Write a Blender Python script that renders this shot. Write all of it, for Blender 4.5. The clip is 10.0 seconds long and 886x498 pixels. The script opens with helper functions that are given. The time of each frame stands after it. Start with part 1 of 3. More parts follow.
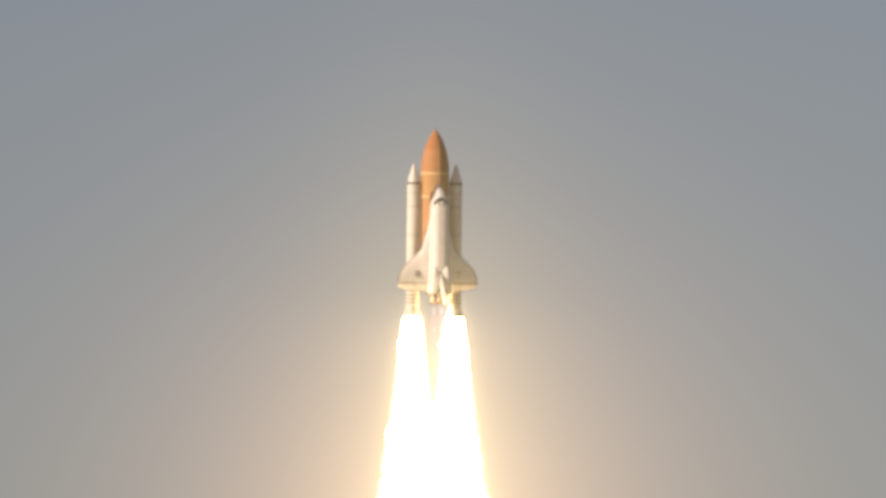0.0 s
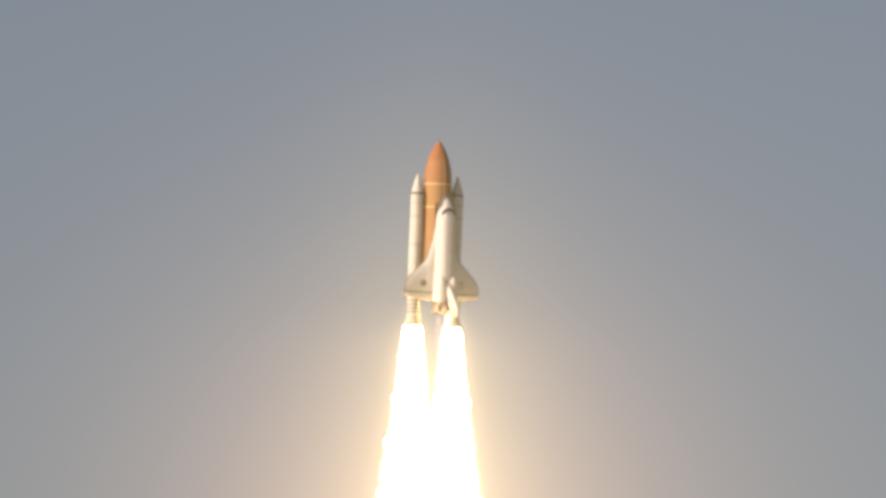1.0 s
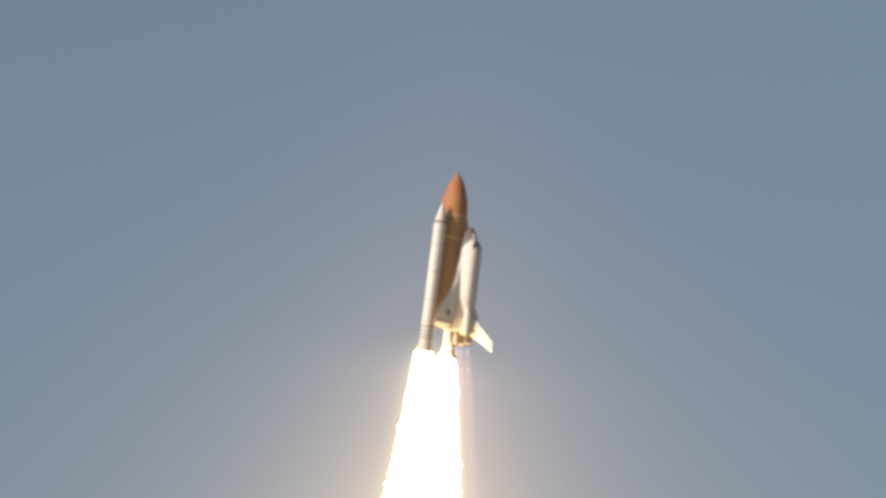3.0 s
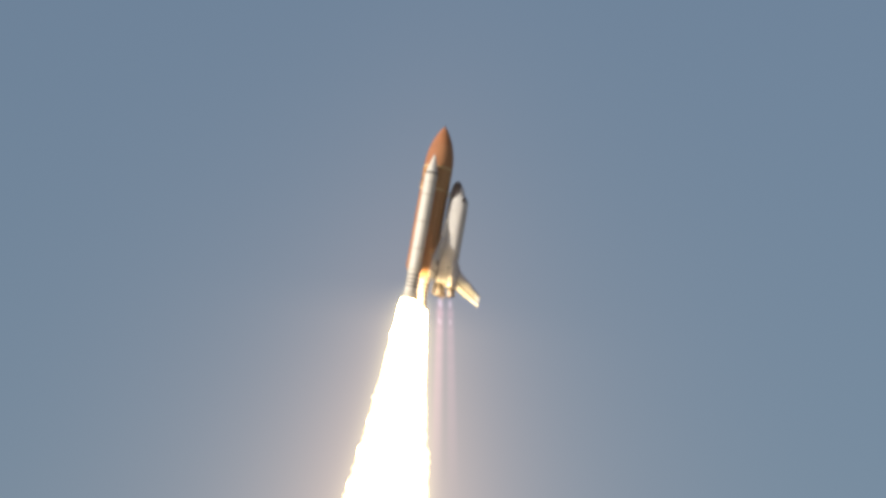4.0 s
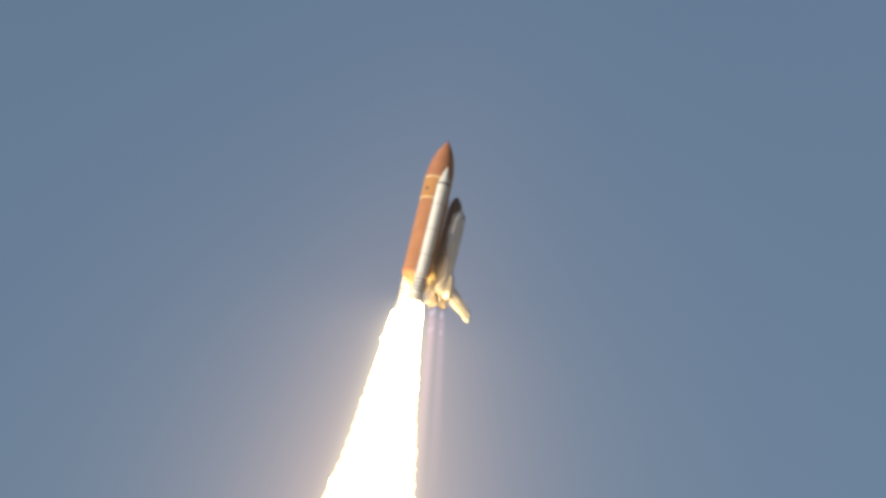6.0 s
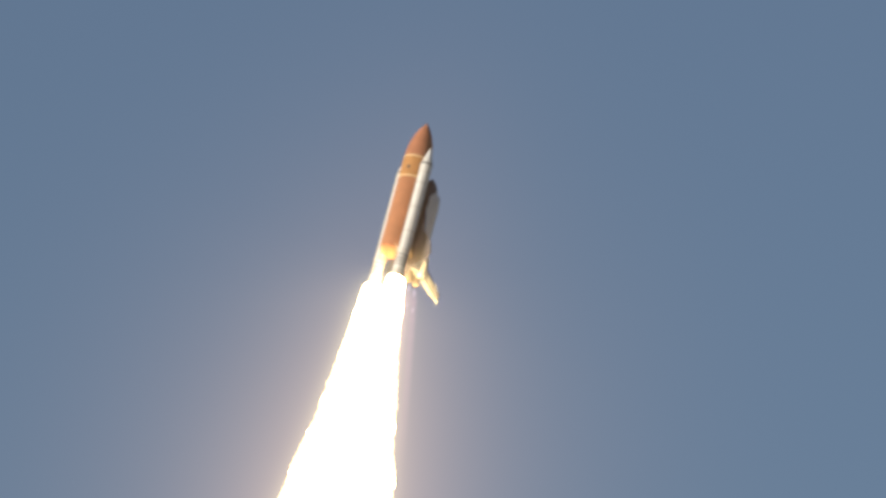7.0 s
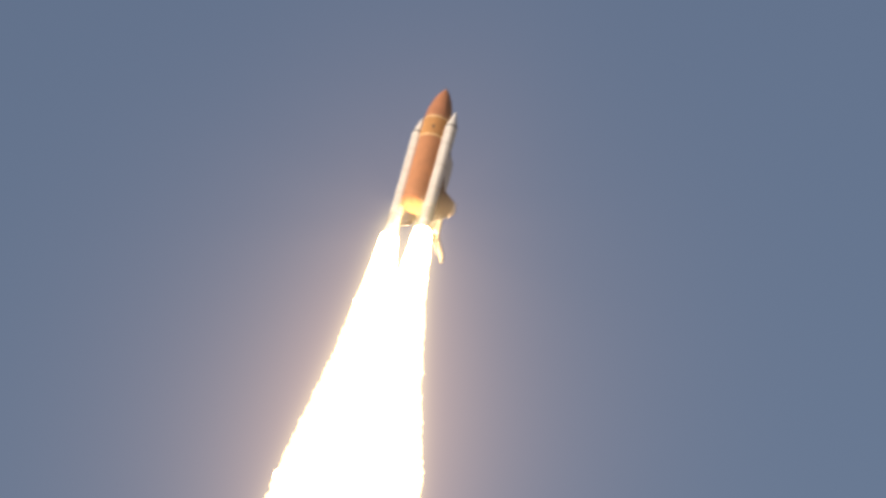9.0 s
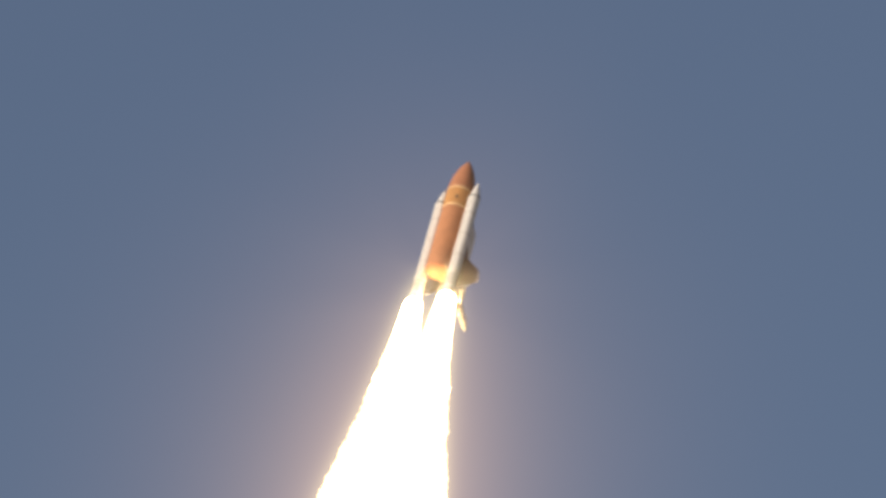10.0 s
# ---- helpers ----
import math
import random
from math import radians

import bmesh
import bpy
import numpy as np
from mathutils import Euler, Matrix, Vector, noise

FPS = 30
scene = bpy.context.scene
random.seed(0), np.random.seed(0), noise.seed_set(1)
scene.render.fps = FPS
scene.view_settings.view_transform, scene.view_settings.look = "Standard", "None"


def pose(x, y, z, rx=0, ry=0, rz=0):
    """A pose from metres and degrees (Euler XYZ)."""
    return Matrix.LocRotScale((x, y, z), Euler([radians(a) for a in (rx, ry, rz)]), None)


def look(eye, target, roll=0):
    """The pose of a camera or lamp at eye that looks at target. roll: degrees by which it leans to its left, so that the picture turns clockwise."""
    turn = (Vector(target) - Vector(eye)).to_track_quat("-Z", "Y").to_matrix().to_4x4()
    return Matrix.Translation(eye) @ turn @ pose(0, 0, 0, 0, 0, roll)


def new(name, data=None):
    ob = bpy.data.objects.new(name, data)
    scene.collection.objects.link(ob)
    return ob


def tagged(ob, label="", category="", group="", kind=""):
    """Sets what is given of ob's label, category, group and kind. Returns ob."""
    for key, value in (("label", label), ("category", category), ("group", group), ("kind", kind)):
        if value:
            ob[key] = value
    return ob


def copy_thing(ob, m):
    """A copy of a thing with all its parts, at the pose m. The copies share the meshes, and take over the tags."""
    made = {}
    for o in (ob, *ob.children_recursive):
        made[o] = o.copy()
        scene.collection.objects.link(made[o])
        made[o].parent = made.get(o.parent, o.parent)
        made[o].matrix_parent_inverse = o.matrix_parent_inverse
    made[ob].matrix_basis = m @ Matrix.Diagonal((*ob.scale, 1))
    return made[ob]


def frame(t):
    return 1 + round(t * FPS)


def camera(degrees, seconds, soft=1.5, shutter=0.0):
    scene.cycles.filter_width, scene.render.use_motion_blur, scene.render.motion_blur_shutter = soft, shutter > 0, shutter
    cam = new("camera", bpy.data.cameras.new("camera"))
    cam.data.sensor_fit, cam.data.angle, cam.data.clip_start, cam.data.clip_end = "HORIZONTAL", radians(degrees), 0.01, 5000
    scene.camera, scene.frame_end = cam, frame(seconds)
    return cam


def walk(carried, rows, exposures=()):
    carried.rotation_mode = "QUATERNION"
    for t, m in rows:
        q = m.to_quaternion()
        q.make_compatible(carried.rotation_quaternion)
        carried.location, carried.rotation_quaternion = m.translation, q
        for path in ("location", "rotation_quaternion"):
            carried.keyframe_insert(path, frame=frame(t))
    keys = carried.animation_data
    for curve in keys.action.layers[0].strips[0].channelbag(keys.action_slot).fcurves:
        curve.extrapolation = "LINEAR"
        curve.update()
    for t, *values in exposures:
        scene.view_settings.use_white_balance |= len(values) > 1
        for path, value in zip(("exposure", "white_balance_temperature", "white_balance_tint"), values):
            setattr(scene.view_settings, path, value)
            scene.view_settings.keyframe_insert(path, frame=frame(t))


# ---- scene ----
cam = camera(3.806, 10.0, soft=3.8, shutter=0.2)

# seconds, pitch above the horizon and heading of the tracking camera, degrees
CAMERA_ROWS = [
    (0.0, 5.9017, -0.0293), (0.1, 5.9924, -0.0165), (0.2, 6.0834, -0.0261), (0.3, 6.1895, -0.0358),
    (0.4, 6.3058, -0.0185), (0.5, 6.4174, -0.0220), (0.6, 6.5380, -0.0243), (0.7, 6.6614, -0.0228),
    (0.8, 6.8075, -0.0290), (0.9, 6.9445, -0.0257), (1.0, 7.0772, -0.0433), (1.1, 7.1956, -0.0274),
    (1.2, 7.2926, -0.0349), (1.3, 7.3755, -0.0303), (1.4, 7.4370, -0.0261), (1.5, 7.5194, -0.0310),
    (1.6, 7.6234, -0.0215), (1.7, 7.7386, -0.0264), (1.8, 7.8789, -0.0395), (1.9, 8.0491, -0.0435),
    (2.0, 8.2368, -0.0515), (2.1, 8.4323, -0.0783), (2.2, 8.6040, -0.0834), (3.3, 10.0030, -0.2412),
    (3.4, 10.1187, -0.2772), (3.5, 10.2138, -0.3253), (3.6, 10.3279, -0.3563), (3.7, 10.4518, -0.3619),
    (3.8, 10.5591, -0.4030), (3.9, 10.6596, -0.4148), (4.0, 10.7554, -0.4380), (4.1, 10.8577, -0.4680),
    (4.2, 10.9822, -0.5219), (4.3, 11.1293, -0.5590), (4.4, 11.3211, -0.5918), (4.5, 11.4845, -0.6201),
    (4.6, 11.6622, -0.6443), (4.7, 11.8041, -0.6916), (4.8, 11.9048, -0.7295), (4.9, 12.0111, -0.7705),
    (5.0, 12.1405, -0.7729), (5.1, 12.2890, -0.8065), (5.2, 12.4363, -0.8266), (6.3, 14.0685, -1.2374),
    (6.4, 14.2246, -1.3079), (6.5, 14.3643, -1.3739), (6.6, 14.5002, -1.4346), (6.7, 14.6069, -1.4631),
    (6.8, 14.7363, -1.5074), (6.9, 14.8686, -1.5190), (7.0, 15.0025, -1.5567), (7.1, 15.1447, -1.5894),
    (7.2, 15.2984, -1.6150), (7.3, 15.5164, -1.6562), (7.4, 15.6639, -1.6747), (7.5, 15.8181, -1.7093),
    (7.6, 15.9782, -1.7430), (7.7, 16.1277, -1.7928), (7.8, 16.2682, -1.8377), (7.9, 16.4142, -1.9059),
    (8.0, 16.5520, -1.9813), (8.1, 16.7117, -2.0508), (8.2, 16.8571, -2.0915), (8.3, 17.0032, -2.1221),
    (8.4, 17.1254, -2.1452), (8.5, 17.2383, -2.1691), (8.6, 17.3542, -2.2074), (8.7, 17.5050, -2.2414),
    (8.8, 17.6661, -2.2783), (8.9, 17.8180, -2.3078), (9.0, 17.9866, -2.3793), (9.1, 18.1921, -2.4270),
    (9.2, 18.3310, -2.4748), (9.3, 18.5121, -2.5459), (9.4, 18.6989, -2.6173), (9.5, 18.8929, -2.6226),
    (9.6, 19.1386, -2.6497), (9.7, 19.3373, -2.6733), (9.8, 19.5536, -2.6841), (9.9, 19.7700, -2.7343),
    (10.0, 19.9548, -2.7649),
]
FLIGHT_ROWS = [
    (0.0, -0.89, 3916.48, 387.42, -4.38, 0.18, -168.84),
    (0.5, -0.79, 3918.10, 426.13, -3.93, -0.32, -163.98),
    (1.0, -0.22, 3920.12, 466.09, -3.88, -0.72, -158.06),
    (1.5, 0.83, 3922.60, 507.32, -4.41, -0.87, -150.60),
    (2.0, 2.47, 3925.77, 549.93, -6.23, -0.34, -141.95),
    (2.2, 3.36, 3926.85, 567.30, -6.64, -0.34, -138.29),
    (3.3, 11.96, 3931.57, 666.50, -7.92, -2.02, -116.19),
    (3.5, 14.28, 3932.46, 685.26, -8.41, -2.22, -112.25),
    (4.0, 21.22, 3934.78, 733.10, -9.61, -2.29, -102.45),
    (4.5, 29.59, 3937.17, 782.32, -10.77, -1.99, -93.43),
    (5.0, 39.23, 3939.41, 832.94, -11.91, -2.04, -85.81),
    (6.3, 69.71, 3944.83, 971.34, -14.95, -0.95, -67.09),
    (6.5, 75.09, 3945.51, 993.52, -15.43, -0.74, -64.28),
    (7.0, 89.25, 3946.85, 1050.07, -16.78, -0.24, -56.85),
    (7.5, 104.35, 3947.87, 1108.12, -18.05, 0.33, -50.01),
    (8.0, 120.08, 3948.93, 1167.63, -18.74, 1.14, -44.53),
    (8.5, 136.17, 3949.80, 1228.63, -19.07, 2.06, -40.18),
    (9.0, 152.58, 3950.15, 1291.27, -19.63, 2.38, -37.83),
    (9.5, 169.43, 3949.90, 1355.46, -20.13, 1.84, -37.52),
    (10.0, 186.67, 3948.93, 1421.32, -20.81, 1.43, -37.42),
]
PLUME_TURNS = [
    (0.0, -4.28, 0.67, -168.89),
    (0.5, -3.72, 0.43, -164.06),
    (1.0, -3.48, 0.27, -158.20),
    (1.5, -3.75, 0.30, -150.78),
    (2.0, -5.23, 0.94, -142.18),
    (2.2, -5.49, 0.96, -138.55),
    (3.3, -5.81, -0.99, -116.66),
    (3.5, -6.13, -1.30, -112.76),
    (4.0, -7.21, -1.77, -103.00),
    (4.5, -8.32, -1.86, -94.01),
    (5.0, -9.47, -2.24, -86.42),
    (6.3, -12.73, -1.93, -67.76),
    (6.5, -13.27, -1.83, -64.94),
    (7.0, -14.79, -1.60, -57.53),
    (7.5, -16.24, -1.26, -50.71),
    (8.0, -17.11, -0.61, -45.23),
    (8.5, -17.59, 0.19, -40.89),
    (9.0, -18.24, 0.45, -38.57),
    (9.5, -18.76, -0.09, -38.31),
    (10.0, -19.46, -0.49, -38.26),
]

EYE = (0.0, 0.0, 3.0)
walk(cam, [(t, pose(*EYE, 90 + p, 0, w)) for t, p, w in CAMERA_ROWS],
     exposures=[(0.0, -0.03, 7500, 29), (2.0, 0.02, 7250, 26), (3.5, 0.03, 6650, 17),
                (6.5, 0.02, 6450, 14), (8.0, 0.11, 6750, 18), (9.0, 0.12, 7000, 22), (10.0, 0.03, 6800, 20)])

# ---------------------------------------------------------------- light
SUN_HEIGHT, SUN_TURN = 24.0, 238.0      # degrees; turn is counted clockwise from +y
world = bpy.data.worlds.new("sky")
scene.world = world
world.use_nodes = True
wn = world.node_tree.nodes
sky = wn.new("ShaderNodeTexSky")
sky.sky_type = 'NISHITA'
sky.sun_disc = False
sky.sun_elevation = radians(SUN_HEIGHT)
sky.sun_rotation = radians(SUN_TURN)
sky.air_density, sky.dust_density, sky.ozone_density = 1.0, 1.0, 1.5
world.node_tree.links.new(sky.outputs[0], wn["Background"].inputs["Color"])
wn["Background"].inputs["Strength"].default_value = 0.065

sun = new("sun", bpy.data.lights.new("sun", 'SUN'))
sun.data.energy = 4.2
sun.data.angle = radians(0.53)
sun.data.color = (1.0, 0.95, 0.78)
sun_way = Vector((math.sin(radians(SUN_TURN)) * math.cos(radians(SUN_HEIGHT)),
                  math.cos(radians(SUN_TURN)) * math.cos(radians(SUN_HEIGHT)),
                  math.sin(radians(SUN_HEIGHT))))
sun.matrix_world = look(sun_way * 500, (0, 0, 0))
scene.cycles.transparent_max_bounces = 48


# ---------------------------------------------------------------- materials
class Maths:
    """Short hand for chains of math nodes."""

    def __init__(self, tree):
        self.tree = tree

    def __call__(self, op, a, b=None, c=None, clamp=False):
        node = self.tree.nodes.new("ShaderNodeMath")
        node.operation, node.use_clamp = op, clamp
        for k, v in enumerate((a, b, c)):
            if v is None:
                continue
            if isinstance(v, (int, float)):
                node.inputs[k].default_value = v
            else:
                self.tree.links.new(v, node.inputs[k])
        return node.outputs[0]


def surface(name, colour, rough=0.6, metal=0.0, scale=0.6, spread=0.12, bump=0.0, fine=8.0, stretch=(1, 1, 1),
            dirt=None, dirt_amount=0.0):
    """A painted or foamed surface with broad stains and fine grain."""
    m = bpy.data.materials.new(name)
    m.use_nodes = True
    nt = m.node_tree
    n, link = nt.nodes, nt.links.new
    shader = n["Principled BSDF"]
    shader.inputs["Roughness"].default_value = rough
    shader.inputs["Metallic"].default_value = metal
    place = n.new("ShaderNodeTexCoord")
    mapping = n.new("ShaderNodeMapping")
    mapping.inputs["Scale"].default_value = stretch
    link(place.outputs["Object"], mapping.inputs["Vector"])
    broad = n.new("ShaderNodeTexNoise")
    broad.inputs["Scale"].default_value = scale
    broad.inputs["Detail"].default_value = 5
    grain = n.new("ShaderNodeTexNoise")
    grain.inputs["Scale"].default_value = fine
    grain.inputs["Detail"].default_value = 3
    for tex in (broad, grain):
        link(mapping.outputs[0], tex.inputs["Vector"])
    mixed = n.new("ShaderNodeMath")
    mixed.operation = 'MULTIPLY_ADD'
    link(grain.outputs["Fac"], mixed.inputs[0])
    mixed.inputs[1].default_value = 0.4
    link(broad.outputs["Fac"], mixed.inputs[2])
    ramp = n.new("ShaderNodeValToRGB")
    link(mixed.outputs[0], ramp.inputs[0])
    low = [c * (1 - spread) for c in colour]
    high = [min(1, c * (1 + spread)) for c in colour]
    if dirt:
        low = [a * (1 - dirt_amount) + b * dirt_amount for a, b in zip(low, dirt)]
    ramp.color_ramp.elements[0].position, ramp.color_ramp.elements[0].color = 0.45, (*low, 1)
    ramp.color_ramp.elements[1].position, ramp.color_ramp.elements[1].color = 0.95, (*high, 1)
    link(ramp.outputs[0], shader.inputs["Base Color"])
    if bump:
        b = n.new("ShaderNodeBump")
        b.inputs["Strength"].default_value = bump
        b.inputs["Distance"].default_value = 0.05
        link(mixed.outputs[0], b.inputs["Height"])
        link(b.outputs[0], shader.inputs["Normal"])
    return m


FOAM = surface("tank_foam", (0.42, 0.178, 0.082), 0.85, scale=0.25, spread=0.16, bump=0.5, fine=3.0)


def warm_side(m, warm_tone, axis=1, low=-2.0, high=2.6, tip=None):
    """Foam painted paler and yellower on the orbiter's side, for the warm light and glare there."""
    n, link = m.node_tree.nodes, m.node_tree.links.new
    place = n.new("ShaderNodeTexCoord")
    axes = n.new("ShaderNodeSeparateXYZ")
    link(place.outputs["Object"], axes.inputs[0])
    share = n.new("ShaderNodeMapRange")
    share.interpolation_type = 'SMOOTHSTEP'
    share.inputs["From Min"].default_value, share.inputs["From Max"].default_value = low, high
    link(axes.outputs[axis], share.inputs["Value"])
    grain = n.new("ShaderNodeTexNoise")
    grain.inputs["Scale"].default_value = 0.5
    link(place.outputs["Object"], grain.inputs["Vector"])
    tone = n.new("ShaderNodeMix")
    tone.data_type = 'RGBA'
    tone.inputs[6].default_value = (*[c * 0.9 for c in warm_tone], 1)
    tone.inputs[7].default_value = (*[c * 1.1 for c in warm_tone], 1)
    link(grain.outputs["Fac"], tone.inputs[0])
    pale = tone.outputs[2]
    if tip:
        # the sprayed coat changes half way up the nose, along an uneven line
        f = Maths(m.node_tree)
        level = f('ADD', axes.outputs[2], grain.outputs["Fac"])
        upper = n.new("ShaderNodeMix")
        upper.data_type = 'RGBA'
        link(f('MULTIPLY_ADD', level, 1 / 0.9, -49.8 / 0.9, clamp=True), upper.inputs[0])
        link(pale, upper.inputs[6])
        upper.inputs[7].default_value = (*tip, 1)
        pale = upper.outputs[2]
    mix = n.new("ShaderNodeMix")
    mix.data_type = 'RGBA'
    shader = n["Principled BSDF"]
    link(share.outputs[0], mix.inputs[0])
    link(shader.inputs["Base Color"].links[0].from_socket, mix.inputs[6])
    link(pale, mix.inputs[7])
    link(mix.outputs[2], shader.inputs["Base Color"])
    return m


warm_side(FOAM, (0.48, 0.255, 0.118), low=0.6, high=3.2)
FOAM_NOSE = surface("nose_foam", (0.38, 0.155, 0.078), 0.85, scale=0.3, spread=0.14, bump=0.5, fine=3.0)
warm_side(FOAM_NOSE, (0.47, 0.215, 0.095), tip=(0.43, 0.170, 0.066))
FOAM_PALE = surface("intertank_foam", (0.46, 0.22, 0.075), 0.85, scale=0.4, spread=0.14, bump=0.5, fine=3.0)
warm_side(FOAM_PALE, (0.52, 0.285, 0.13), low=0.6, high=3.2)
FOAM_RING = surface("ring_foam", (0.80, 0.62, 0.34), 0.85, scale=0.8, spread=0.12)
BOOSTER_WHITE = surface("booster_paint", (0.71, 0.69, 0.65), 0.5, scale=0.35, spread=0.07, bump=0.1, fine=2.0,
                        stretch=(1, 1, 0.3), dirt=(0.45, 0.40, 0.33), dirt_amount=0.25)
BAND_BLACK = surface("band_paint", (0.035, 0.033, 0.032), 0.6, spread=0.2)
JOINT_GREY = surface("joint_cork", (0.42, 0.39, 0.34), 0.75, scale=1.5, spread=0.2)
RING_GREY = surface("ring_cork", (0.12, 0.105, 0.09), 0.75, scale=1.5, spread=0.2)
SKIRT_WHITE = surface("skirt_paint", (0.66, 0.62, 0.55), 0.6, scale=0.8, spread=0.14, dirt=(0.30, 0.24, 0.18),
                      dirt_amount=0.35)
ORBITER_WHITE = surface("white_blanket", (0.69, 0.67, 0.65), 0.75, scale=0.5, spread=0.08, bump=0.2, fine=5.0)
TILE_BLACK = surface("black_tile", (0.085, 0.076, 0.076), 0.6, scale=1.2, spread=0.3, bump=0.2, fine=6.0)
EDGE_GREY = surface("carbon_edge", (0.13, 0.12, 0.12), 0.5, scale=1.0, spread=0.15)
GLASS_DARK = surface("window_glass", (0.012, 0.013, 0.016), 0.12, spread=0.1)
BELL_METAL = surface("nozzle_metal", (0.30, 0.25, 0.20), 0.4, metal=0.8, scale=1.5, spread=0.2, stretch=(1, 1, 0.3))
STEEL = surface("strut_foam", (0.50, 0.40, 0.25), 0.7, scale=2.0, spread=0.2)
MARK_DARK = surface("mark_paint", (0.20, 0.19, 0.21), 0.6, scale=2.0, spread=0.3)
MARK_GREY = surface("marking_grey", (0.36, 0.35, 0.36), 0.6, scale=2.0, spread=0.2)
SCRUB = surface("coastal_scrub", (0.13, 0.125, 0.085), 0.95, scale=0.012, spread=0.5, fine=0.4)


def flame(name, colour, strength, hottest):
    """Burning gas that hides what is behind it."""
    m = bpy.data.materials.new(name)
    m.use_nodes = True
    nt = m.node_tree
    n, link = nt.nodes, nt.links.new
    n.remove(n["Principled BSDF"])
    glow = n.new("ShaderNodeEmission")
    place = n.new("ShaderNodeTexCoord")
    tex = n.new("ShaderNodeTexNoise")
    tex.inputs["Scale"].default_value = 0.35
    tex.inputs["Detail"].default_value = 4
    link(place.outputs["Object"], tex.inputs["Vector"])
    scale = n.new("ShaderNodeMapRange")
    scale.inputs["To Min"].default_value = strength * 0.7
    scale.inputs["To Max"].default_value = strength * 1.3
    link(tex.outputs["Fac"], scale.inputs["Value"])
    # hottest just below the nozzle
    axes = n.new("ShaderNodeSeparateXYZ")
    link(place.outputs["Object"], axes.inputs[0])
    f = Maths(nt)
    heat = f('MULTIPLY_ADD', f('EXPONENT', f('MULTIPLY', axes.outputs[2], 1 / 6.0)), hottest, 1.0)
    glow.inputs["Color"].default_value = (*colour, 1)
    link(f('MULTIPLY', scale.outputs[0], heat), glow.inputs["Strength"])
    link(glow.outputs[0], n["Material Output"].inputs["Surface"])
    return m


FLAME = flame("booster_flame", (1.0, 0.76, 0.36), 4.0, 45.0)

NOZZLE_R, SPREAD, FLARE, FLARE_END = 2.62, 0.09, 0.00074, 85.0


def plume_radius(d):
    """Radius of a booster plume d metres below the nozzle: it flares, then runs on straight."""
    e = min(d, FLARE_END)
    return NOZZLE_R + SPREAD * e + FLARE * e * e + 0.15 * (d - e)


def see_through_glow(name):
    """An empty see-through material for gas and painted glare: tree, maths, x, y, z and a function that closes it with
    emissions.
    """
    m = bpy.data.materials.new(name)
    m.use_nodes = True
    m.cycles.emission_sampling = 'NONE'
    nt = m.node_tree
    n, link = nt.nodes, nt.links.new
    n.remove(n["Principled BSDF"])
    place = n.new("ShaderNodeTexCoord")
    axes = n.new("ShaderNodeSeparateXYZ")
    link(place.outputs["Object"], axes.inputs[0])

    def close(*lights):
        last = n.new("ShaderNodeBsdfTransparent").outputs[0]
        for colour, strength in lights:
            e = n.new("ShaderNodeEmission")
            e.inputs["Color"].default_value = (*colour, 1)
            link(strength, e.inputs["Strength"])
            add = n.new("ShaderNodeAddShader")
            link(last, add.inputs[0])
            link(e.outputs[0], add.inputs[1])
            last = add.outputs[0]
        link(last, n["Material Output"].inputs["Surface"])
        return m

    return Maths(nt), axes.outputs[0], axes.outputs[1], axes.outputs[2], close


def glare_material(name, share):
    """Glare painted as emission round a booster plume; it thins out with the distance from the plume. z is the plume's
    axis.
    """
    f, x, y, z, close = see_through_glow(name)
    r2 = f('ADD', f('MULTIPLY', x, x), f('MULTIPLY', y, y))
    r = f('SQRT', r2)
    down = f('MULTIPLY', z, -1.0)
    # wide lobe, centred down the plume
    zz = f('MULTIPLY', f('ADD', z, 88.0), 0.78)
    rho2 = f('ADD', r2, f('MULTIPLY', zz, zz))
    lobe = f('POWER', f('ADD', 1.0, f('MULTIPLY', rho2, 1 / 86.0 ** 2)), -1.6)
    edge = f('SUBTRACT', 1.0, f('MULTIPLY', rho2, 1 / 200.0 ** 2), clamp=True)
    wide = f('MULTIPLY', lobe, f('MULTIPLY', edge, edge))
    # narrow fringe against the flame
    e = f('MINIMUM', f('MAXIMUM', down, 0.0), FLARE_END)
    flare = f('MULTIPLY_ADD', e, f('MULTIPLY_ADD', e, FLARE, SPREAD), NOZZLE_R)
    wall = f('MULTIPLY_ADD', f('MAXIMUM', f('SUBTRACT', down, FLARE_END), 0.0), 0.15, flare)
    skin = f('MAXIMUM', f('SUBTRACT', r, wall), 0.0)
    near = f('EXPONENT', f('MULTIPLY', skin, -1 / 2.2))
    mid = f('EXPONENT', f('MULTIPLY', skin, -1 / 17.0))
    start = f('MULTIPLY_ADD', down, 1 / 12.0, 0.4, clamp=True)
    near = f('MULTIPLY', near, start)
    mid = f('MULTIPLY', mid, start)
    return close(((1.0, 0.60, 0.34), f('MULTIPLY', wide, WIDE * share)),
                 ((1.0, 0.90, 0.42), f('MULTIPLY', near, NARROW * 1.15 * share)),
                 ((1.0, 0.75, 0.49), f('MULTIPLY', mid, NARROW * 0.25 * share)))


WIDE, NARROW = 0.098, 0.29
# painted glare: one share behind the plumes, one before them to veil dark parts
GLARE = glare_material("glare_material", 0.58)
NEAR_GLARE = glare_material("near_glare", 0.42)
GLARE_OFFSET = Vector((0.6, 27.0, 6.5))      # metres behind the plume along the view; the nearer sheets lie as far before it


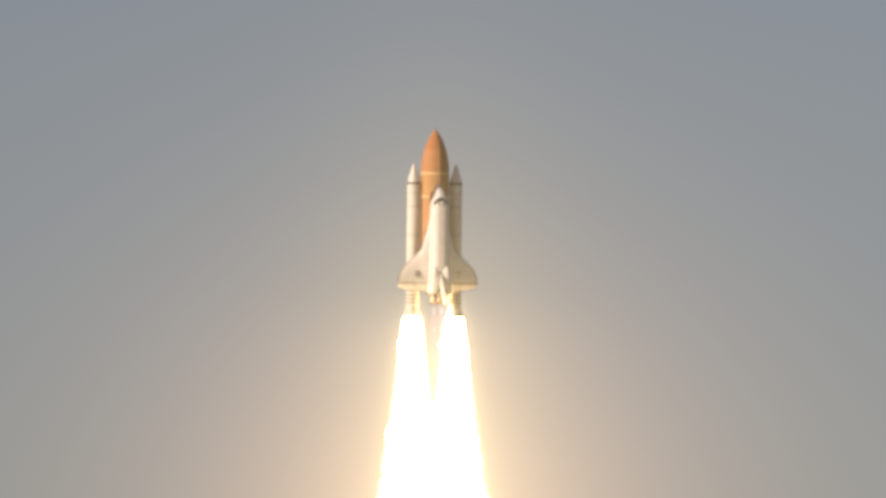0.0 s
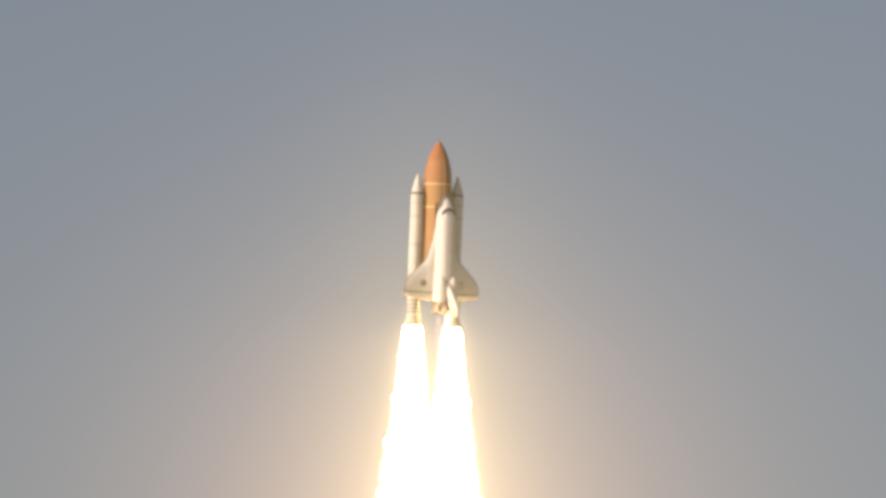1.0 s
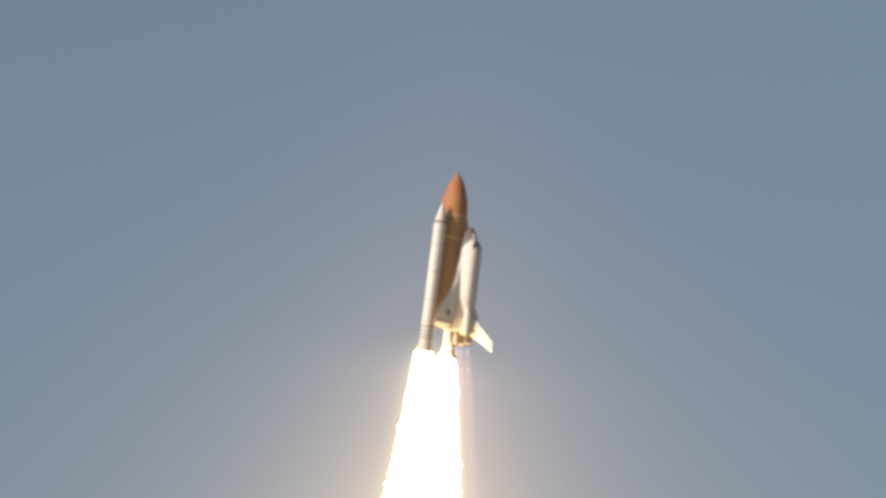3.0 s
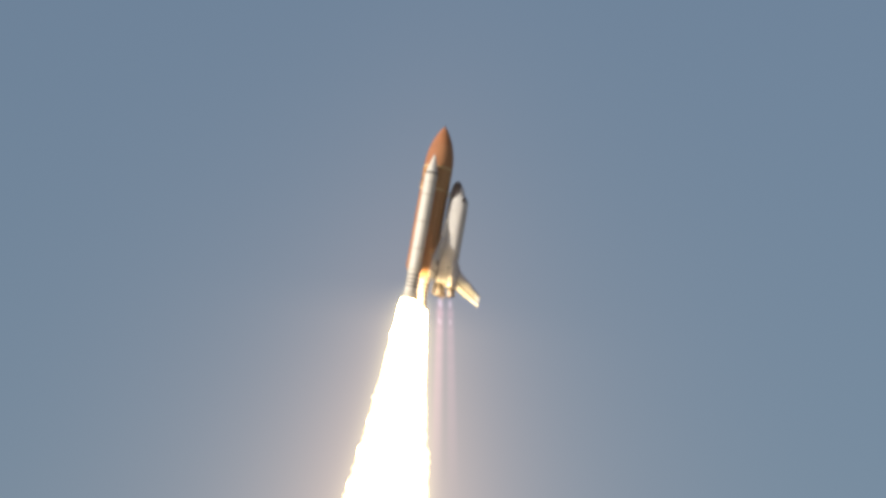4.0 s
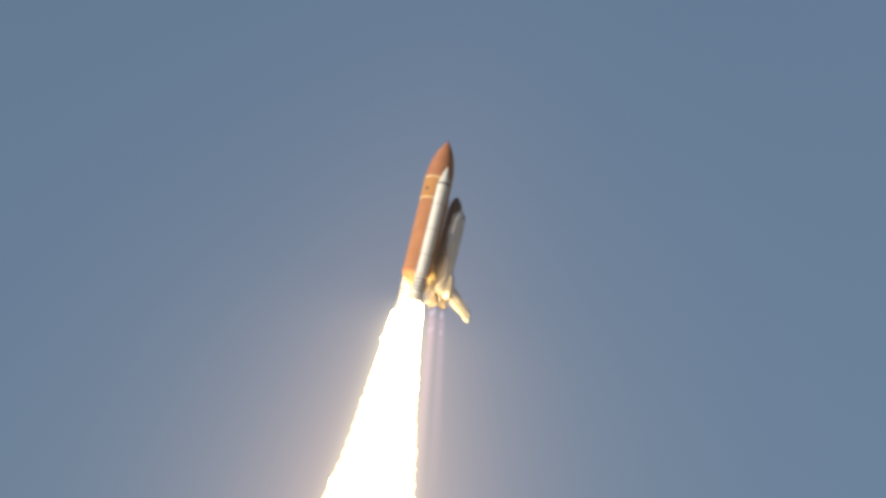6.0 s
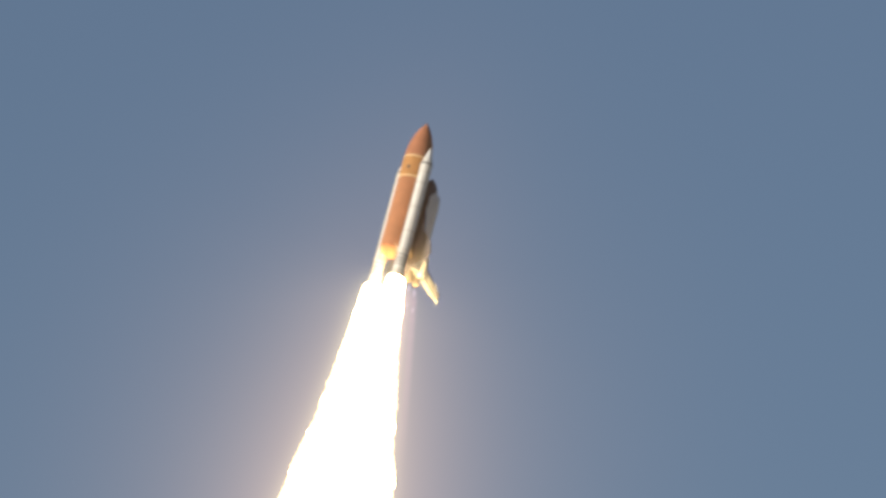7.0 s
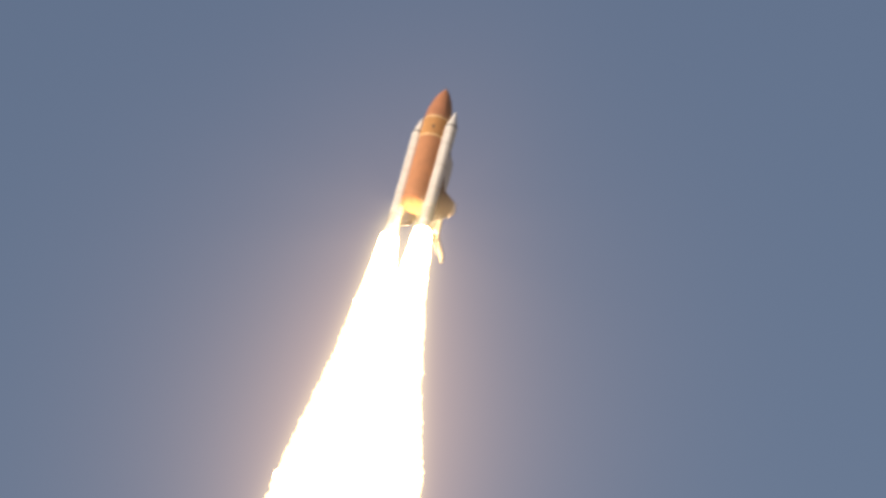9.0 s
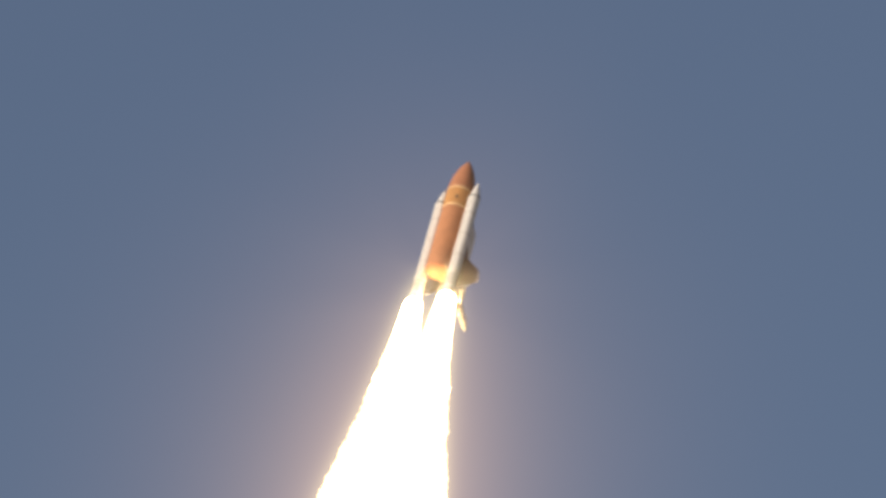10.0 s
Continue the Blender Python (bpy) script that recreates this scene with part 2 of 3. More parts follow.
def early_glow():
    """Warm glow painted over the start of the climb to veil the vehicle; it falls behind."""
    f, x, y, z, close = see_through_glow("early_glow")
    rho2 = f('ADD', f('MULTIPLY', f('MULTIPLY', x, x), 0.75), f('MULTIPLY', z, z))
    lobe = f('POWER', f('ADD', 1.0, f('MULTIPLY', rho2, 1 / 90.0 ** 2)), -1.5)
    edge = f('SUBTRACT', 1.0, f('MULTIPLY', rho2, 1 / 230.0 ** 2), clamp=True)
    # brighter and yellower core, for the cream glare beside the flames
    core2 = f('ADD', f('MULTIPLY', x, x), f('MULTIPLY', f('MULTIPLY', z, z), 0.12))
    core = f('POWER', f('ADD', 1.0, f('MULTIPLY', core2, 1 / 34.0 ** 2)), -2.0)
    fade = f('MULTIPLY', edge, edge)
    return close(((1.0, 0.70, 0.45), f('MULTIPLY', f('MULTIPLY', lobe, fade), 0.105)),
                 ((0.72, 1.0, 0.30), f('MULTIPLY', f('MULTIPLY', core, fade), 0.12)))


EARLY_GLOW = early_glow()


def pale_gas():
    """Pale violet gas of the main engines, with brighter shock diamonds near the bells. z runs along the plume."""
    f, x, y, z, close = see_through_glow("main_engine_gas")
    down = f('MULTIPLY', z, -1.0)
    fade = f('SUBTRACT', 1.0, f('MULTIPLY', down, 1 / 62.0), clamp=True)
    start = f('MULTIPLY', down, 1 / 5.0, clamp=True)
    beat = f('POWER', f('MULTIPLY_ADD', f('COSINE', f('MULTIPLY', down, 1.15)), 0.5, 0.5), 4.0)
    beat = f('MULTIPLY', beat, f('EXPONENT', f('MULTIPLY', down, -1 / 16.0)))
    level = f('MULTIPLY', f('MULTIPLY', fade, start), f('MULTIPLY_ADD', beat, 0.35, 0.85))
    return close(((1.0, 0.48, 0.56), f('MULTIPLY', level, 0.046)))


PALE_GAS = pale_gas()


def diamond_gas():
    f, x, y, z, close = see_through_glow("shock_diamond_gas")
    return close(((1.0, 0.82, 0.95), f('ADD', 0.10, 0.0)))


DIAMOND_GAS = diamond_gas()


# ---------------------------------------------------------------- mesh helpers
def part(name, bm, material, parent, label="", smooth=True):
    """Links a bmesh as one mesh object under a thing or a part."""
    mesh = bpy.data.meshes.new(name)
    bm.normal_update()
    bm.to_mesh(mesh)
    bm.free()
    for m in (material if isinstance(material, (list, tuple)) else [material]):
        mesh.materials.append(m)
    if smooth:
        mesh.shade_smooth()
        mesh.set_sharp_from_angle(angle=radians(38))
    ob = new(name, mesh)
    ob.parent = parent
    return tagged(ob, label)


def lathe(profile, n=48, bm=None, at=(0, 0)):
    """A turned body: (radius, z) from one end to the other."""
    bm = bm or bmesh.new()
    rings = []
    for r, z in profile:
        if r < 1e-4:
            rings.append([bm.verts.new((at[0], at[1], z))])
        else:
            rings.append([bm.verts.new((at[0] + r * math.cos(2 * math.pi * k / n),
                                        at[1] + r * math.sin(2 * math.pi * k / n), z)) for k in range(n)])
    for a, b in zip(rings, rings[1:]):
        for k in range(n):
            j = (k + 1) % n
            if len(a) == 1 and len(b) > 1:
                bm.faces.new((a[0], b[k], b[j]))
            elif len(b) == 1 and len(a) > 1:
                bm.faces.new((a[k], a[j], b[0]))
            elif len(a) > 1:
                bm.faces.new((a[k], a[j], b[j], b[k]))
    bmesh.ops.recalc_face_normals(bm, faces=bm.faces)
    return bm


def band(r, z, height, proud=0.06, n=48):
    """A ring round a body of radius r, with rounded shoulders."""
    h, c = height / 2, min(proud, height / 3)
    return lathe([(r - 0.1, z - h), (r + proud - c * 0.6, z - h), (r + proud, z - h + c), (r + proud, z + h - c),
                  (r + proud - c * 0.6, z + h), (r - 0.1, z + h)], n)


def tube(points, radius, n=10, bm=None):
    """A round pipe along points."""
    bm = bm or bmesh.new()
    points = [Vector(p) for p in points]
    rings = []
    for i, p in enumerate(points):
        way = (points[min(i + 1, len(points) - 1)] - points[max(i - 1, 0)]).normalized()
        side = way.orthogonal().normalized()
        up = way.cross(side)
        rings.append([bm.verts.new(p + radius * (math.cos(2 * math.pi * k / n) * side + math.sin(2 * math.pi * k / n) * up))
                      for k in range(n)])
    for a, b in zip(rings, rings[1:]):
        best = min(range(n), key=lambda s: sum((a[k].co - b[(k + s) % n].co).length for k in range(n)))
        for k in range(n):
            j = (k + 1) % n
            bm.faces.new((a[k], a[j], b[(j + best) % n], b[(k + best) % n]))
    bm.faces.new(rings[0][::-1])
    bm.faces.new(rings[-1])
    bmesh.ops.recalc_face_normals(bm, faces=bm.faces)
    return bm


def loft(sections, closed_ends=True, bm=None):
    """Skins equal rings of points."""
    bm = bm or bmesh.new()
    rings = [[bm.verts.new(p) for p in s] for s in sections]
    n = len(rings[0])
    for a, b in zip(rings, rings[1:]):
        for k in range(n):
            j = (k + 1) % n
            bm.faces.new((a[k], a[j], b[j], b[k]))
    if closed_ends:
        bm.faces.new(rings[0][::-1])
        bm.faces.new(rings[-1])
    bmesh.ops.recalc_face_normals(bm, faces=bm.faces)
    return bm


# ---------------------------------------------------------------- ground
# out of view; added for the light it bounces up
def ground():
    bm = bmesh.new()
    bmesh.ops.create_grid(bm, x_segments=24, y_segments=24, size=15000)
    ob = part("ground", bm, SCRUB, None, smooth=False)
    return tagged(ob, "flat sandy coastal scrub land", "ground", kind="structure")


ground()

# ---------------------------------------------------------------- the vehicle
# z runs from the boosters' skirts to the tank's tip, +y is the orbiter's side, x runs across the wings
shuttle = new("space_shuttle")
tagged(shuttle, "white winged spacecraft on orange fuel tank with two white boosters, climbing", "spacecraft")

TANK_R = 4.2


def external_tank():
    # hydrogen barrel with its aft dome
    prof = [(0.0, 9.15)]
    prof += [(TANK_R * math.sin(a), 12.1 - 2.95 * math.cos(a)) for a in [math.pi / 2 * k / 10 for k in range(1, 11)]]
    prof += [(TANK_R, 12.1 + (35.7 - 12.1) * k / 12) for k in range(1, 13)]
    tank = part("external_tank", lathe(prof, 72), FOAM, shuttle, "rust-orange foam fuel tank with pointed nose")
    # ribbed intertank
    bm = bmesh.new()
    n = 108
    rows = []
    for z, lift in ((35.7, 0), (35.95, 0.05), (42.35, 0.05), (42.6, 0)):
        rows.append([])
        for k in range(2 * n):
            a = 2 * math.pi * k / (2 * n)
            r = TANK_R + 0.01 + (lift if (k // 2) % 2 else 0.0)
            rows[-1].append(bm.verts.new((r * math.cos(a), r * math.sin(a), z)))
    for a, b in zip(rows, rows[1:]):
        for k in range(2 * n):
            j = (k + 1) % (2 * n)
            bm.faces.new((a[k], a[j], b[j], b[k]))
    part("intertank", bm, FOAM_PALE, tank, "paler ribbed orange band of the tank")
    for z in (35.7, 42.6):
        part("ring", band(TANK_R, z, 0.42, 0.07, 72), FOAM_RING, tank, "pale yellow foam ring")
    # oxygen tank: tangent ogive with a small cap and spike
    length = 13.1
    rho = (length ** 2 + TANK_R ** 2) / (2 * TANK_R)
    prof = []
    for k in range(25):
        h = length * k / 24 * 0.985
        prof.append((TANK_R * ((math.sqrt(rho ** 2 - h ** 2) + TANK_R - rho) / TANK_R) ** 0.86, 42.6 + h))
    part("ogive", lathe(prof, 72), FOAM_NOSE, tank, "darker rust-orange pointed nose")
    r_end, z_end = prof[-1]
    part("nose_cap", lathe([(r_end + 0.02, z_end), (r_end * 0.75, z_end + 0.2), (0.12, z_end + 0.45),
                            (0.06, z_end + 0.7), (0.0, z_end + 0.75)], 24), EDGE_GREY, tank, "small dark cone at the tip")
    # feed line and cable trays
    for ang, rad, top, low in ((62, 0.23, 37.0, 12.5), (98, 0.12, 52.5, 12.5), (116, 0.14, 40.0, 12.5)):
        a = radians(ang)
        pts = []
        for k in range(22):
            z = top + (low - top) * k / 21
            h = max(0.0, z - 42.6)
            rr = math.sqrt(rho ** 2 - h ** 2) + TANK_R - rho + rad * 1.3
            pts.append((rr * math.cos(a), rr * math.sin(a), z))
        part("feed_line" if rad > 0.2 else "cable_tray", tube(pts, rad), FOAM_PALE, tank)
    # access hatch
    a = math.atan2(-3.37, 2.04)
    hatch = lathe([(0.0, 0.16), (0.42, 0.14), (0.5, 0.05), (0.5, -0.1)], 20)
    hatch.transform(Matrix.Translation((4.26 * math.cos(a), 4.26 * math.sin(a), 38.55)) @
                    Matrix.Rotation(a, 4, 'Z') @ Matrix.Rotation(math.pi / 2, 4, 'Y'))
    part("hatch", hatch, BAND_BLACK, tank, "dark round hatch")
    # aft ring frame where the struts meet
    part("aft_ring", band(TANK_R, 12.4, 0.5, 0.1, 72), FOAM, tank)
    # struts to boosters
    for s in (1, -1):
        for y0, y1, z0, z1 in ((1.9, 1.2, 12.3, 9.3), (-1.9, -1.2, 12.3, 9.3), (-1.9, 1.2, 11.6, 9.0)):
            part("booster_strut", tube([(s * 3.75, y0, z0), (s * 5.0, y1, z1)], 0.16), STEEL, tank)
        part("thrust_fitting", tube([(s * 3.9, 0, 39.2), (s * 4.9, 0, 39.2)], 0.35), FOAM_RING, tank)
        # struts to the orbiter
        part("orbiter_strut", tube([(s * 2.3, 3.5, 12.4), (s * 2.2, 5.6, 10.9)], 0.22), STEEL, tank)
        part("orbiter_strut", tube([(s * 2.9, 3.0, 16.2), (s * 2.2, 5.6, 11.3)], 0.18), STEEL, tank)
        part("bipod_leg", tube([(s * 1.1, 4.05, 34.6), (0, 5.7, 35.4)], 0.14), STEEL, tank)
        umb = tube([(s * 1.9, 3.9, 13.4), (s * 1.9, 4.9, 12.6), (s * 1.8, 5.7, 11.9)], 0.42)
        part("umbilical", umb, FOAM_RING, tank, "pale foam-covered fuel line elbow")
    part("cross_beam", tube([(-2.4, 4.5, 12.0), (2.4, 4.5, 12.0)], 0.3), STEEL, tank)
    return tank


def booster():
    R = 1.86
    casing = part("solid_rocket_booster", lathe([(R, 2.9), (R, 9.5), (R, 17.0), (R, 25.0), (R, 36.6)], 40),
                  BOOSTER_WHITE, shuttle, "white-painted solid rocket booster with dark band")
    part("forward_skirt", lathe([(R + 0.02, 36.6), (R + 0.02, 39.5)], 40), BOOSTER_WHITE, casing)
    part("dark_band", band(R, 39.65, 0.55, 0.05, 40), BAND_BLACK, casing, "black band below the nose")
    part("frustum", lathe([(R + 0.01, 39.8), (1.72, 40.3), (0.78, 43.6)], 40), BOOSTER_WHITE, casing)
    part("nose_cap", lathe([(0.79, 43.6), (0.52, 44.5), (0.28, 45.15), (0.12, 45.42), (0.0, 45.5)], 32),
         BOOSTER_WHITE, casing)
    for z, h in ((36.7, 0.2), (32.8, 0.28), (24.4, 0.28), (16.0, 0.28)):
        part("field_joint", band(R, z, h, 0.035, 40), JOINT_GREY, casing, "grey joint ring")
    part("attach_ring", band(R, 9.4, 0.5, 0.22, 40), SKIRT_WHITE, casing)
    for z in (7.9, 6.6, 5.5, 4.4):
        part("stiffener_ring", band(R, z, 0.3, 0.17, 40), RING_GREY, casing, "grey stiffening ring")
    part("aft_skirt", lathe([(R - 0.1, 3.15), (R + 0.08, 3.1), (R + 0.1, 2.7), (2.25, 1.6), (2.66, 0.35), (2.7, 0.05),
                             (2.55, 0.0), (2.4, 0.3), (1.7, 1.8)], 40), SKIRT_WHITE, casing, "flared scorched-white skirt")
    part("nozzle", lathe([(1.0, 2.3), (1.35, 1.0), (1.85, -0.2), (1.75, -0.2), (1.2, 1.0), (0.9, 2.2)], 32),
         EDGE_GREY, casing)
    for k in range(4):
        a = math.pi / 4 + k * math.pi / 2
        pod = bmesh.new()
        bmesh.ops.create_cube(pod, size=1.0, matrix=Matrix.Translation((2.3 * math.cos(a), 2.3 * math.sin(a), 1.3)) @
                              Matrix.Rotation(a, 4, 'Z') @ Matrix.Diagonal((0.5, 0.5, 1.1, 1)))
        bmesh.ops.bevel(pod, geom=pod.edges[:], offset=0.1, segments=2, affect='EDGES')
        part("separation_motor", pod, SKIRT_WHITE, casing)
    tunnel = bmesh.new()
    bmesh.ops.create_cube(tunnel, size=1.0, matrix=Matrix.Translation((0, -R - 0.02, 22.0)) @ Matrix.Diagonal((0.28, 0.22, 33.5, 1)))
    bmesh.ops.bevel(tunnel, geom=tunnel.edges[:], offset=0.06, segments=2, affect='EDGES')
    part("systems_tunnel", tunnel, JOINT_GREY, casing)
    casing.matrix_basis = pose(6.36, 0, 0)
    copy_thing(casing, pose(-6.36, 0, 0))


# the orbiter's drawing stations, inches to metres
def sx(station):
    return 45.46 - station * 0.0254


def sy(height):
    return (height - 63.5) * 0.0254


def hull_section(station, width, low, top, square):
    """A rounded hull section, flat below."""
    pts = []
    n = 72
    mid = low + (top - low) * 0.42
    for k in range(n):
        a = 2 * math.pi * (k + 0.5) / n
        c, s = math.cos(a), math.sin(a)
        e = 2.0 / (5.0 if s < 0 else square)
        x = width * math.copysign(abs(c) ** e, c)
        h = (top - mid) if s > 0 else (mid - low)
        y = mid + h * math.copysign(abs(s) ** e, s)
        pts.append((x * 0.0254, sy(y), sx(station)))
    return pts


HULL = [(237, 6, 333, 348, 2), (246, 22, 318, 364, 2), (262, 36, 306, 378, 2), (290, 50, 294, 398, 2.1),
        (330, 64, 286, 420, 2.2), (370, 76, 281, 436, 2.3), (405, 84, 279, 448, 2.4), (432, 90, 278, 470, 2.5),
        (462, 96, 277, 487, 2.6), (500, 101, 276, 497, 2.7), (560, 105, 276, 500, 2.8), (700, 105, 275, 500, 2.8),
        (900, 105, 275, 500, 2.8), (1100, 105, 275, 500, 2.8), (1307, 107, 276, 500, 2.8), (1400, 110, 278, 492, 2.8),
        (1470, 112, 280, 480, 2.8), (1492, 108, 284, 470, 2.8)]


def hull_at(station, a, lift):
    """The point of the hull's skin at a station and an angle round it (90 is the top), lifted off by so many metres."""
    for p, q in zip(HULL, HULL[1:]):
        if station <= q[0]:
            break
    u = (station - p[0]) / (q[0] - p[0])
    _, width, low, top, square = [i + (j - i) * u for i, j in zip(p, q)]
    mid = low + (top - low) * 0.42
    c, s = math.cos(radians(a)), math.sin(radians(a))
    e = 2.0 / square
    grow = lift / 0.0254
    x = (width + grow) * math.copysign(abs(c) ** e, c)
    return Vector((x * 0.0254, sy(mid + (top - mid + grow) * abs(s) ** e), sx(station)))


def hull_patch(a0, a1, front, back, lift, n):
    """A thin plate that lies on the hull between two angles; front and back give its stations at an angle."""
    bm = bmesh.new()
    grids = []
    for up in (lift, -0.08):
        grids.append([[bm.verts.new(hull_at(front(a) + (back(a) - front(a)) * j / 5, a, up)) for j in range(6)]
                      for a in [a0 + (a1 - a0) * k / n for k in range(n + 1)]])
    outer, inner = grids
    for g in grids:
        for r, q in zip(g, g[1:]):
            for j in range(5):
                bm.faces.new((r[j], r[j + 1], q[j + 1], q[j]))
    rims = []
    for g in grids:
        rims.append([r[0] for r in g] + g[-1][1:] + [r[-1] for r in g[-2::-1]] + g[0][-2:0:-1])
    m = len(rims[0])
    for k in range(m):
        bm.faces.new((rims[0][k], rims[0][(k + 1) % m], rims[1][(k + 1) % m], rims[1][k]))
    bmesh.ops.recalc_face_normals(bm, faces=bm.faces)
    return bm


def fine_hull():
    """The stations above with steps between them, so that the tile line runs smoothly."""
    out = []
    for a, b in zip(HULL, HULL[1:]):
        steps = max(1, round((b[0] - a[0]) / 12)) if a[0] < 700 else 4
        out += [[p + (q - p) * k / steps for p, q in zip(a, b)] for k in range(steps)]
    return out + [HULL[-1]]


def orbiter():
    bm = loft([hull_section(*s) for s in fine_hull()])
    for f in bm.faces:
        c = f.calc_center_median()
        st = (45.46 - c.z) / 0.0254
        line = 393 + (st - 250) * 0.065 if st < 392 else max(312, 402 - (st - 392) * 0.85)
        f.material_index = 1 if c.y < sy(line) else 0
        if st > 1485:
            f.material_index = 2
    body = part("orbiter", bm, [ORBITER_WHITE, TILE_BLACK, JOINT_GREY], shuttle,
                "white winged orbiter with dark belly tiles")
    # nose cap
    cap = loft([hull_section(s, w + 1.2, lo - 1.2, t + 1.2, q) for s, w, lo, t, q in
                ((235.5, 3, 337, 345, 2), (237, 6, 333, 348, 2), (246, 22, 318, 364, 2), (252, 27, 314, 369, 2))])
    part("nose_cap", cap, EDGE_GREY, body, "grey carbon nose cap")
    # windshield: six panes in a black surround that arches over the brow
    def brow(a):
        return 400 + 58 * (abs(a - 90) / 56) ** 1.5

    part("windshield_surround", hull_patch(34, 146, brow, lambda a: brow(a) + 50, 0.03, 24),
         TILE_BLACK, body, "black tiles round the cockpit windows")
    for a0, a1 in ((37, 53), (55, 71), (73, 89), (91, 107), (109, 125), (127, 143)):
        part("window", hull_patch(a0, a1, lambda a: brow(a) + 8, lambda a: brow(a) + 43, 0.07, 6),
             GLASS_DARK, body, "dark cockpit window pane")
    # thruster openings in the nose
    for st, a in ((318, 78), (318, 90), (318, 102), (352, 38), (366, 38), (352, 142), (366, 142)):
        part("thruster_port", hull_patch(a - 4, a + 4, lambda q, st=st: st - 5, lambda q, st=st: st + 6, 0.03, 3),
             BAND_BLACK, body, "small dark thruster opening")
    # seam where the bay doors end at the aft hull
    part("aft_seam", hull_patch(12, 168, lambda a: 1304, lambda a: 1311, 0.06, 30), RING_GREY, body, "dark seam across the hull")
    for s in (1, -1):
        w = bmesh.new()
        bmesh.ops.create_cube(w, size=1.0, matrix=Matrix.Translation((s * 0.62, sy(493), sx(482))) @ Matrix.Rotation(radians(14), 4, 'X') @
                              Matrix.Diagonal((0.5, 0.16, 0.6, 1)))
        bmesh.ops.bevel(w, geom=w.edges[:], offset=0.05, segments=1, affect='EDGES')
        part("overhead_window", w, GLASS_DARK, body, "dark overhead window pane")
        # payload bay door: a shell over the shoulder
        secs = []
        for st in (584, 760, 945, 1125, 1305):
            ring = hull_section(st, 106.4, 275, 501.6, 2.8)
            ring = [p for p in ring if p[1] > sy(405) and s * p[0] > 0.02]
            ring.sort(key=lambda p: p[1] - abs(p[0]) * 0.8)
            secs.append(ring + [(p[0] * 0.95, p[1] - 0.1, p[2]) for p in ring[::-1]])
        part("payload_bay_door", loft(secs), ORBITER_WHITE, body)
        wing(body, s)
        pod(body, s)
    # vertical tail: fin and rudder
    fin_sec, rud_sec = [], []
    for k in range(7):
        u = k / 6
        h = 492 + (838 - 492) * u
        le, te = 1262 + (1588 - 1262) * u, 1500 + (1706 - 1500) * u
        hinge = le + (te - le) * 0.62
        th = 0.42 * (1 - u) + 0.17 * u
        fin_sec.append([(x * th, sy(h), sx(st)) for x, st in
                        ((0, le), (0.45, le + (hinge - le) * 0.12), (0.9, le + (hinge - le) * 0.5), (1, hinge),
                         (-1, hinge), (-0.9, le + (hinge - le) * 0.5), (-0.45, le + (hinge - le) * 0.12))])
        if k:
            rud_sec.append([(x * th, sy(h), sx(st)) for x, st in
                            ((0.93, hinge + 4), (0.35, te), (-0.35, te), (-0.93, hinge + 4))])
    fin = part("vertical_tail", loft(fin_sec), ORBITER_WHITE, body, "white swept tail fin")
    part("rudder", loft(rud_sec), ORBITER_WHITE, fin)
    seam = []
    for u in (0.14, 0.6, 0.97):
        le, te = 1262 + (1588 - 1262) * u, 1500 + (1706 - 1500) * u
        hinge = le + (te - le) * 0.62
        th = 0.42 * (1 - u) + 0.17 * u + 0.03
        seam.append([(x * th, sy(492 + 346 * u), sx(st)) for x, st in
                     ((1, hinge - 6), (1, hinge + 12), (-1, hinge + 12), (-1, hinge - 6))])
    part("hinge_seam", loft(seam), BAND_BLACK, fin, "dark seam along the rudder hinge", smooth=False)
    edge = tube([(0, sy(500), sx(1268)), (0, sy(838), sx(1586))], 0.13)
    part("leading_edge", edge, EDGE_GREY, fin)
    # three main engines
    for x, h, tilt in ((0, 452, 16), (1.35, 342, 10), (-1.35, 342, 10)):
        bell = lathe([(0.35, 0.3), (0.45, 0.0), (0.72, -0.8), (0.96, -1.9), (1.12, -3.0), (1.2, -3.85), (1.13, -3.85),
                      (0.92, -2.0), (0.65, -0.8), (0.35, 0.0)], 32)
        bell.transform(Matrix.Translation((x, sy(h), sx(1478))) @ Matrix.Rotation(radians(tilt), 4, 'X'))
        eng = part("engine_nozzle", bell, BELL_METAL, body, "bell-shaped metal engine nozzle")
        for d, r in ((1.0, 0.80), (1.8, 0.96), (2.7, 1.09), (3.7, 1.2)):
            hoop = band(r, -d, 0.12, 0.06, 32)
            hoop.transform(Matrix.Translation((x, sy(h), sx(1478))) @ Matrix.Rotation(radians(tilt), 4, 'X'))
            part("hoop", hoop, BELL_METAL, eng)
    # body flap below the engines
    flap = loft([[(x * 2.55, sy(y0), sx(1490)) for x, y0 in ((-1, 279), (1, 279), (1, 296), (-1, 296))],
                 [(x * 2.55, sy(y0), sx(1625)) for x, y0 in ((-1, 277), (1, 277), (1, 282), (-1, 282))]])
    for f in flap.faces:
        f.material_index = 1 if f.normal.y < -0.5 else 0
    part("body_flap", flap, [MARK_GREY, TILE_BLACK], body, "grey flap below the engines, black underneath")


